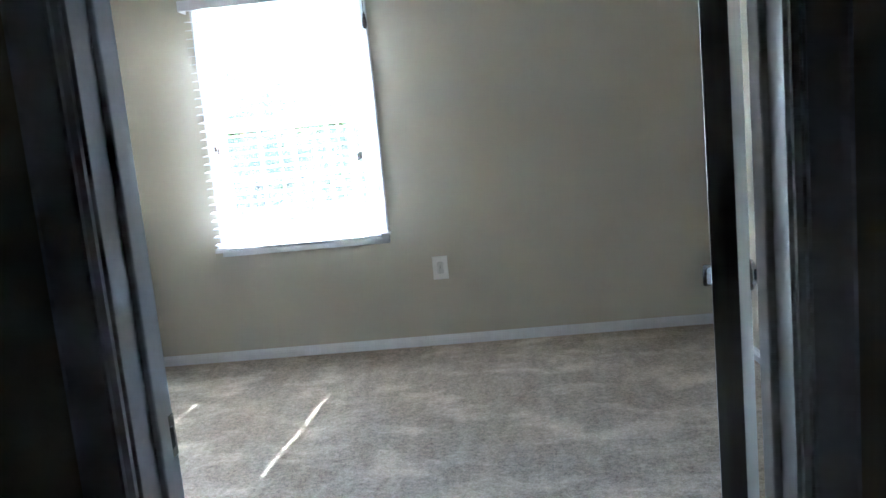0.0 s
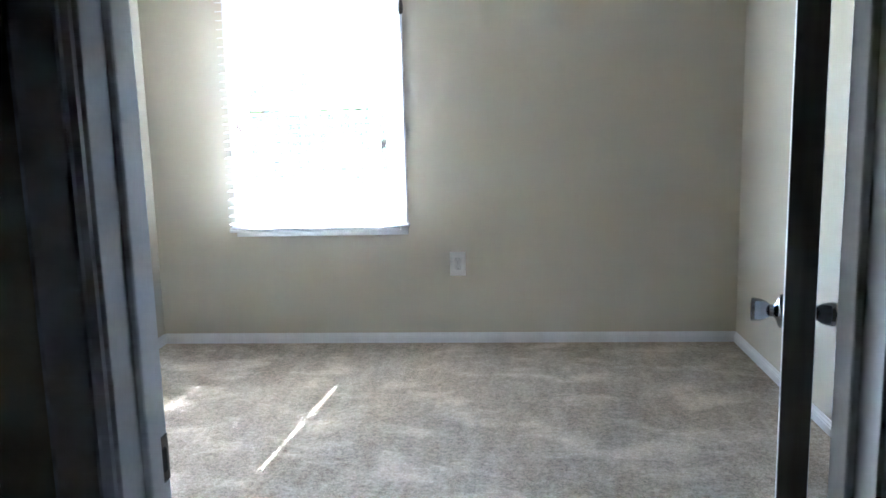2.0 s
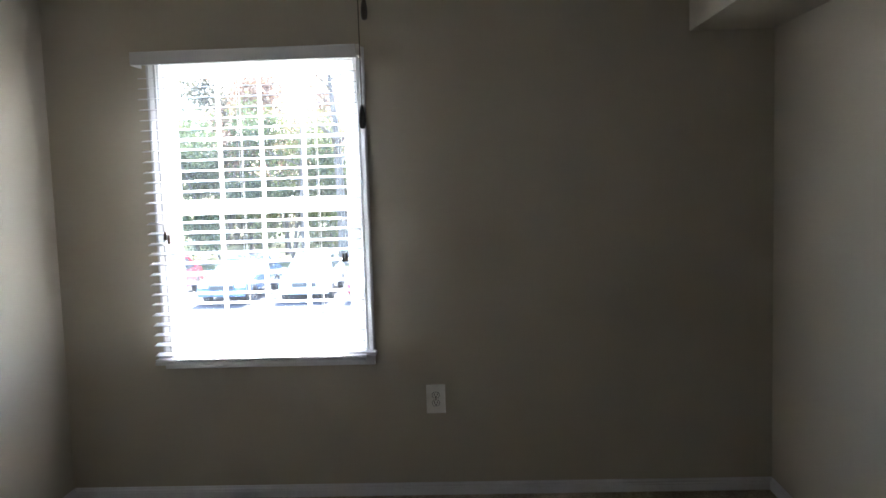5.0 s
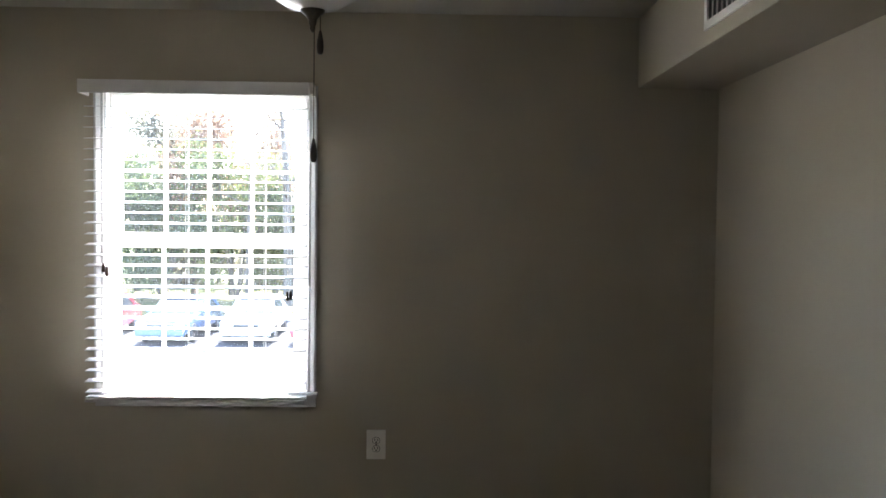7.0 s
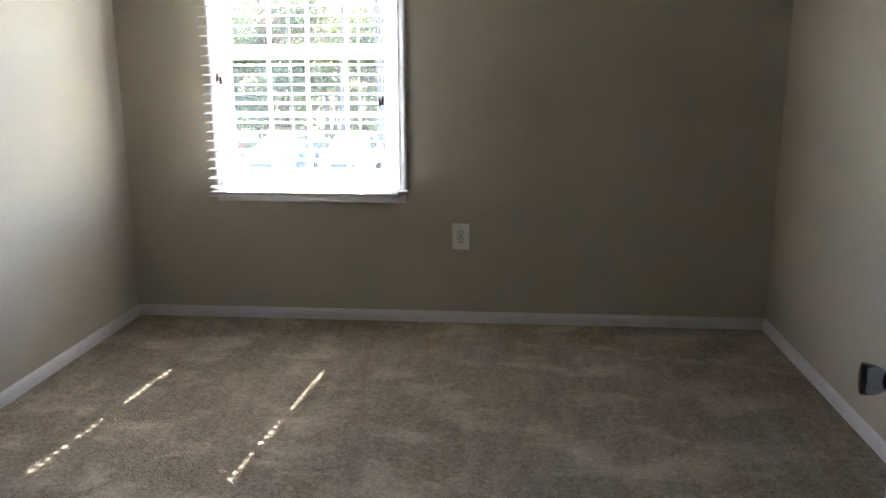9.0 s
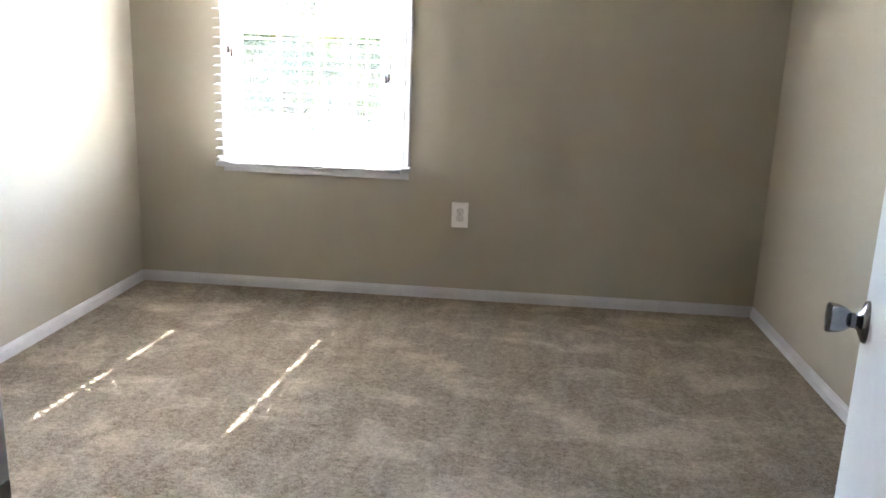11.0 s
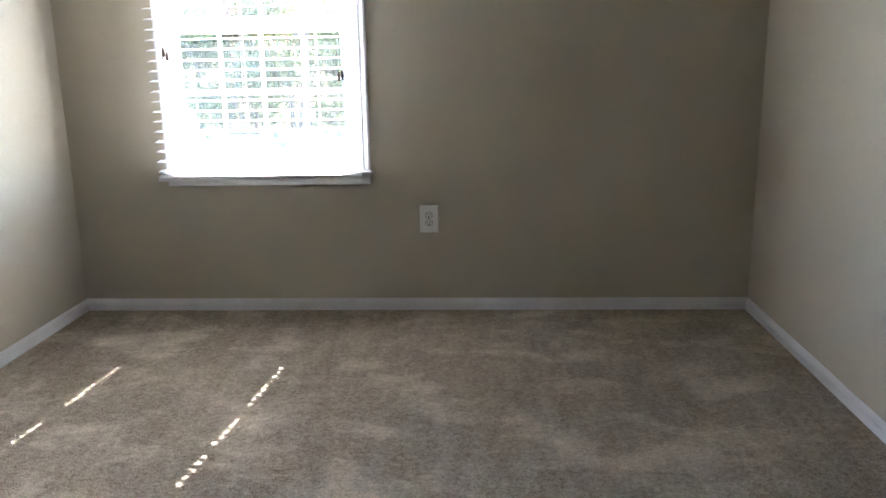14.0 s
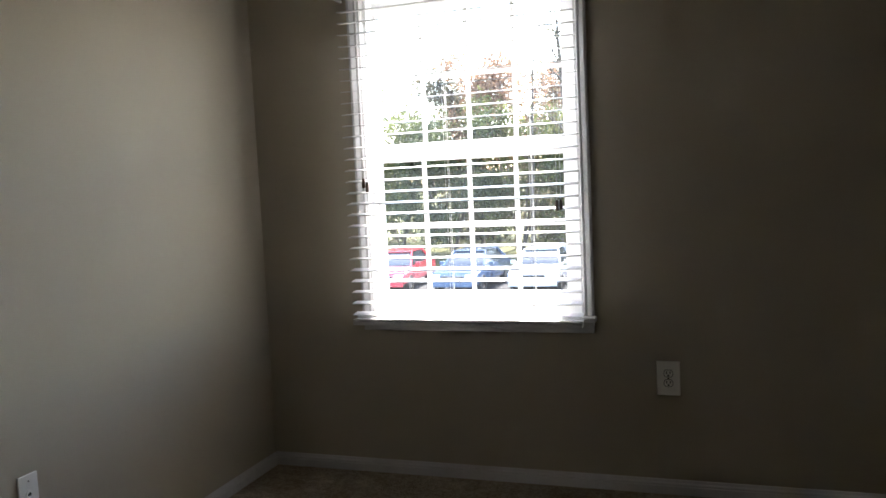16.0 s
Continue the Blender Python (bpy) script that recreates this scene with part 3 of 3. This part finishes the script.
def car(name, label, color, x, y, turn):
    """Saloon about 4.5 m long, nose along -y of its own frame."""
    t = thing(name, label, "car", "cars parked in the lot", m=pose(x, y, GZ + 0.01, 0, 0, turn))
    p = paint(name + "_paint", color)
    bm = bmesh.new()
    side = [(-2.2, 0.35), (-2.25, 0.55), (-2.1, 0.78), (-1.0, 0.93), (1.6, 0.98), (2.15, 0.92), (2.25, 0.6), (2.2, 0.32)]
    extrude_profile(bm, side, "x", -0.88, 0.88)
    bmesh.ops.bevel(bm, geom=list(bm.edges), offset=0.06, segments=2, affect="EDGES")
    body = part("body", bm, p, t, "", True)
    bm = bmesh.new()
    lo = [(-0.8, -1.0), (0.8, -1.0), (0.8, 1.75), (-0.8, 1.75)]
    hi = [(-0.6, -0.25), (0.6, -0.25), (0.6, 1.1), (-0.6, 1.1)]
    A = [bm.verts.new((u, v, 0.92)) for u, v in lo]
    B = [bm.verts.new((u, v, 1.4)) for u, v in hi]
    for i in range(4):
        bm.faces.new((A[i], A[(i + 1) % 4], B[(i + 1) % 4], B[i]))
    bm.faces.new(A)
    bm.faces.new(B)
    bmesh.ops.bevel(bm, geom=list(bm.edges), offset=0.04, segments=2, affect="EDGES")
    part("cabin_glass", bm, CARGLASS, t, "dark car windows", True)
    part("roof", box(bmesh.new(), -0.61, -0.28, 1.385, 0.61, 1.13, 1.43, 0.018), p, t)
    for sx in (-1, 1):
        part("pillar", tube(bmesh.new(), [(sx * 0.79, -1.0, 0.93), (sx * 0.61, -0.24, 1.4)], 0.035, 6), p, t)
        part("pillar", tube(bmesh.new(), [(sx * 0.79, 1.72, 0.95), (sx * 0.61, 1.1, 1.4)], 0.05, 6), p, t)
        part("mirror", box(bmesh.new(), sx * 0.97 - 0.09, -0.72, 0.93, sx * 0.97 + 0.09, -0.62, 1.06, 0.02), p, t)
        part("headlight", box(bmesh.new(), sx * 0.65 - 0.17, -2.245, 0.6, sx * 0.65 + 0.17, -2.1, 0.74, 0.03), LAMPWHITE, t)
        part("tail_light", box(bmesh.new(), sx * 0.68 - 0.15, 2.15, 0.68, sx * 0.68 + 0.15, 2.26, 0.86, 0.02), LAMPRED, t)
        for y2 in (-1.4, 1.35):
            w = part("wheel", lathe(bmesh.new(), [(0.2, -0.1), (0.31, -0.1), (0.33, -0.06), (0.33, 0.06), (0.31, 0.1), (0.2, 0.1)], 20, pose(sx * 0.8, y2, 0.33, 0, 90)), TYRE, t, "", True)
            part("rim", lathe(bmesh.new(), [(0, -0.09), (0.2, -0.085), (0.2, 0.085), (0, 0.09)], 16, pose(sx * 0.8, y2, 0.33, 0, 90)), CHROME, w, "", True)
    part("bumper", box(bmesh.new(), -0.84, -2.3, 0.3, 0.84, -2.15, 0.52, 0.04), p, t)
    part("grille", box(bmesh.new(), -0.42, -2.262, 0.55, 0.42, -2.2, 0.7, 0.01), SLOT, t)
    return t


car("red_car", "red saloon parked nose towards the building", (0.42, 0.03, 0.045), -11.36, 25.5, 4)
car("blue_car", "blue saloon parked beside the red one", (0.06, 0.095, 0.16), -8.38, 25.5, -3)
car("silver_car", "pale silver saloon in the lot", (0.5, 0.52, 0.54), -5.75, 25.7, 2)
car("maroon_car", "dark red saloon parked in the lot", (0.2, 0.02, 0.03), -3.21, 25.5, -2)
car("black_car", "black saloon at the row's end", (0.03, 0.032, 0.035), -14.16, 25.6, 1)
car("white_car", "white saloon at the row's end", (0.7, 0.7, 0.7), -0.49, 25.7, 3)

LEAF_PTS = ((-0.5, 0), (0, -0.24), (0.5, 0), (0, 0.24))


def crown(rng, blobs, count, size):
    """Many small leaves scattered in and on uneven clumps."""
    verts, faces = [], []
    tot = sum(b[3] ** 2 for b in blobs)
    for cx, cy, cz, r in blobs:
        for _ in range(int(count * r * r / tot)):
            d = Vector((rng.gauss(0, 1), rng.gauss(0, 1), rng.gauss(0, 0.8))).normalized() * r * rng.random() ** 0.4
            c = Vector((cx, cy, cz)) + d * rng.uniform(0.8, 1.12)
            q = Euler((rng.uniform(0, 6.3), rng.uniform(0, 6.3), rng.uniform(0, 6.3))).to_matrix()
            s = size * rng.uniform(0.6, 1.4)
            i = len(verts)
            verts += [c + q @ Vector((u * s, v * s, 0)) for u, v in LEAF_PTS]
            faces.append((i, i + 1, i + 2, i + 3))
    return verts, faces


def tree(name, label, x, y, height, spread, leaf, leaves, seed, low=0.3, size=0.16, trunk=0.16, lean=0.0):
    rng = random.Random(seed)
    t = thing(name, label, "tree", m=pose(x, y, GZ))
    bm = bmesh.new()
    top = Vector((lean, 0, height * 0.85))
    pts = [Vector((lean * k * k + rng.uniform(-0.06, 0.06) * k, rng.uniform(-0.06, 0.06) * k, height * 0.85 * k)) for k in (0, 0.15, 0.3, 0.45, 0.6, 0.75, 0.9, 1.0)]
    tube(bm, pts, [trunk * (1.2 - 0.95 * k) for k in (0, 0.15, 0.3, 0.45, 0.6, 0.75, 0.9, 1.0)], 8)
    ends = []
    for i in range(11):
        k = rng.uniform(low, 0.95)
        base = Vector((lean * k * k, 0, height * 0.85 * k))
        a = rng.uniform(0, 2 * math.pi)
        ln = spread * rng.uniform(0.5, 1.0) * (1.15 - 0.6 * k)
        e = base + Vector((math.cos(a) * ln, math.sin(a) * ln, ln * rng.uniform(0.35, 0.9)))
        mid = base.lerp(e, 0.5) + Vector((rng.uniform(-0.15, 0.15), rng.uniform(-0.15, 0.15), rng.uniform(-0.1, 0.2)))
        r0 = trunk * (0.55 - 0.35 * k)
        tube(bm, [base, mid, e], [r0, r0 * 0.6, r0 * 0.2], 6)
        ends += [mid, e]
        for _ in range(3):
            f = rng.uniform(0.4, 1.0)
            b2 = base.lerp(e, f)
            e2 = b2 + Vector((rng.uniform(-0.6, 0.6), rng.uniform(-0.6, 0.6), rng.uniform(0.1, 0.8))) * spread * 0.4
            tube(bm, [b2, e2], [r0 * 0.35, r0 * 0.1], 5)
            ends.append(e2)
    part("trunk", bm, BARK, t, "", True)
    if leaves:
        blobs = [(*e, spread * rng.uniform(0.2, 0.42)) for e in ends + [top]]
        v, f = crown(rng, blobs, leaves, size)
        me = bpy.data.meshes.new("crown")
        me.from_pydata(v, [], f)
        me.materials.append(leaf)
        new("crown", me).parent = t
    return t


def shrub(name, label, x, y, w, h, leaf, leaves, seed, size=0.12):
    rng = random.Random(seed)
    t = thing(name, label, "shrub", m=pose(x, y, GZ))
    bm = bmesh.new()
    for _ in range(7):
        a = rng.uniform(0, 6.3)
        tube(bm, [(0, 0, 0), (math.cos(a) * w * 0.2, math.sin(a) * w * 0.2, h * 0.45), (math.cos(a) * w * 0.38, math.sin(a) * w * 0.38, h * 0.85)], [0.05, 0.035, 0.012], 5)
    part("stems", bm, BARK, t)
    blobs = [(rng.uniform(-0.42, 0.42) * w, rng.uniform(-0.3, 0.3) * w, h * rng.uniform(0.15, 0.88), w * rng.uniform(0.14, 0.26)) for _ in range(22)]
    v, f = crown(rng, blobs, leaves, size)
    me = bpy.data.meshes.new("crown")
    me.from_pydata(v, [], f)
    me.materials.append(leaf)
    new("crown", me).parent = t
    return t


SHRUBS = ((-25.0, 6.0, 6.5, "g"), (-20.5, 6.5, 8.2, "g"), (-16.6, 6.0, 7.6, "g"), (-13.0, 6.0, 6.4, "d"), (-9.4, 6.0, 6.8, "g"), (-5.8, 6.0, 6.2, "d"), (-2.2, 5.5, 6.0, "g"), (1.6, 6.0, 6.4, "d"), (5.5, 6, 6, "g"))
for i, (x, w, h, kind) in enumerate(SHRUBS):
    shrub("tall_shrub", "dense yellow-green shrub behind the parking lot" if kind == "g" else "dense dark green shrub behind the parking lot", x, 37.5 + (i % 3) * 0.8, w, h * 1.25, LEAF_GREEN if kind == "g" else LEAF_DARK, 13000, 20 + i, 0.17)
tree("autumn_tree", "tree with thin russet autumn leaves", -12.6, 42, 11.5, 3.6, LEAF_RED, 7500, 3, size=0.22)
tree("autumn_tree", "tree with thin russet autumn leaves", -8.2, 43, 11.0, 3.4, LEAF_RED, 7500, 5, size=0.22)
tree("autumn_tree", "tree with thin russet autumn leaves", -16.5, 44, 12.0, 3.6, LEAF_FAR, 4500, 8, size=0.22)
tree("autumn_tree", "tree with thin russet autumn leaves", -10.4, 41.5, 11.8, 3.6, LEAF_RED, 6000, 31, size=0.22)
tree("autumn_tree", "tree with thin brown-green leaves", -14.4, 42.5, 11.0, 3.2, LEAF_FAR, 6000, 33, size=0.22)
tree("bare_tree", "bare dark tree with a forked trunk and few leaves", -6.2, 35.5, 13.5, 3.6, LEAF_FAR, 500, 11, low=0.35, trunk=0.24, lean=-0.5)
tree("bare_tree", "slim bare tree with few leaves", -8.3, 36.0, 12.5, 2.6, LEAF_FAR, 320, 14, low=0.4, trunk=0.12, lean=0.4)
tree("bare_tree", "bare tree with thin branches", -1.5, 36.0, 13.0, 3.6, LEAF_FAR, 500, 17, low=0.35, trunk=0.2)
tree("bare_tree", "bare tree with thin branches", -20.0, 36.5, 13.0, 3.6, LEAF_FAR, 900, 19, low=0.35, trunk=0.2)

rng = random.Random(99)
verts, faces = crown(rng, [(x + rng.uniform(-2, 2), 50 + rng.uniform(-3, 3), GZ + rng.uniform(0, 5.5), rng.uniform(1.6, 2.8)) for x in range(-50, 35, 2) for _ in (0, 1, 2)], 30000, 0.6)
me = bpy.data.meshes.new("far_woods")
me.from_pydata(verts, [], faces)
me.materials.append(LEAF_FAR)
tagged(new("far_woods", me), "far band of thin brown-green woods", "woods", kind="stuff")
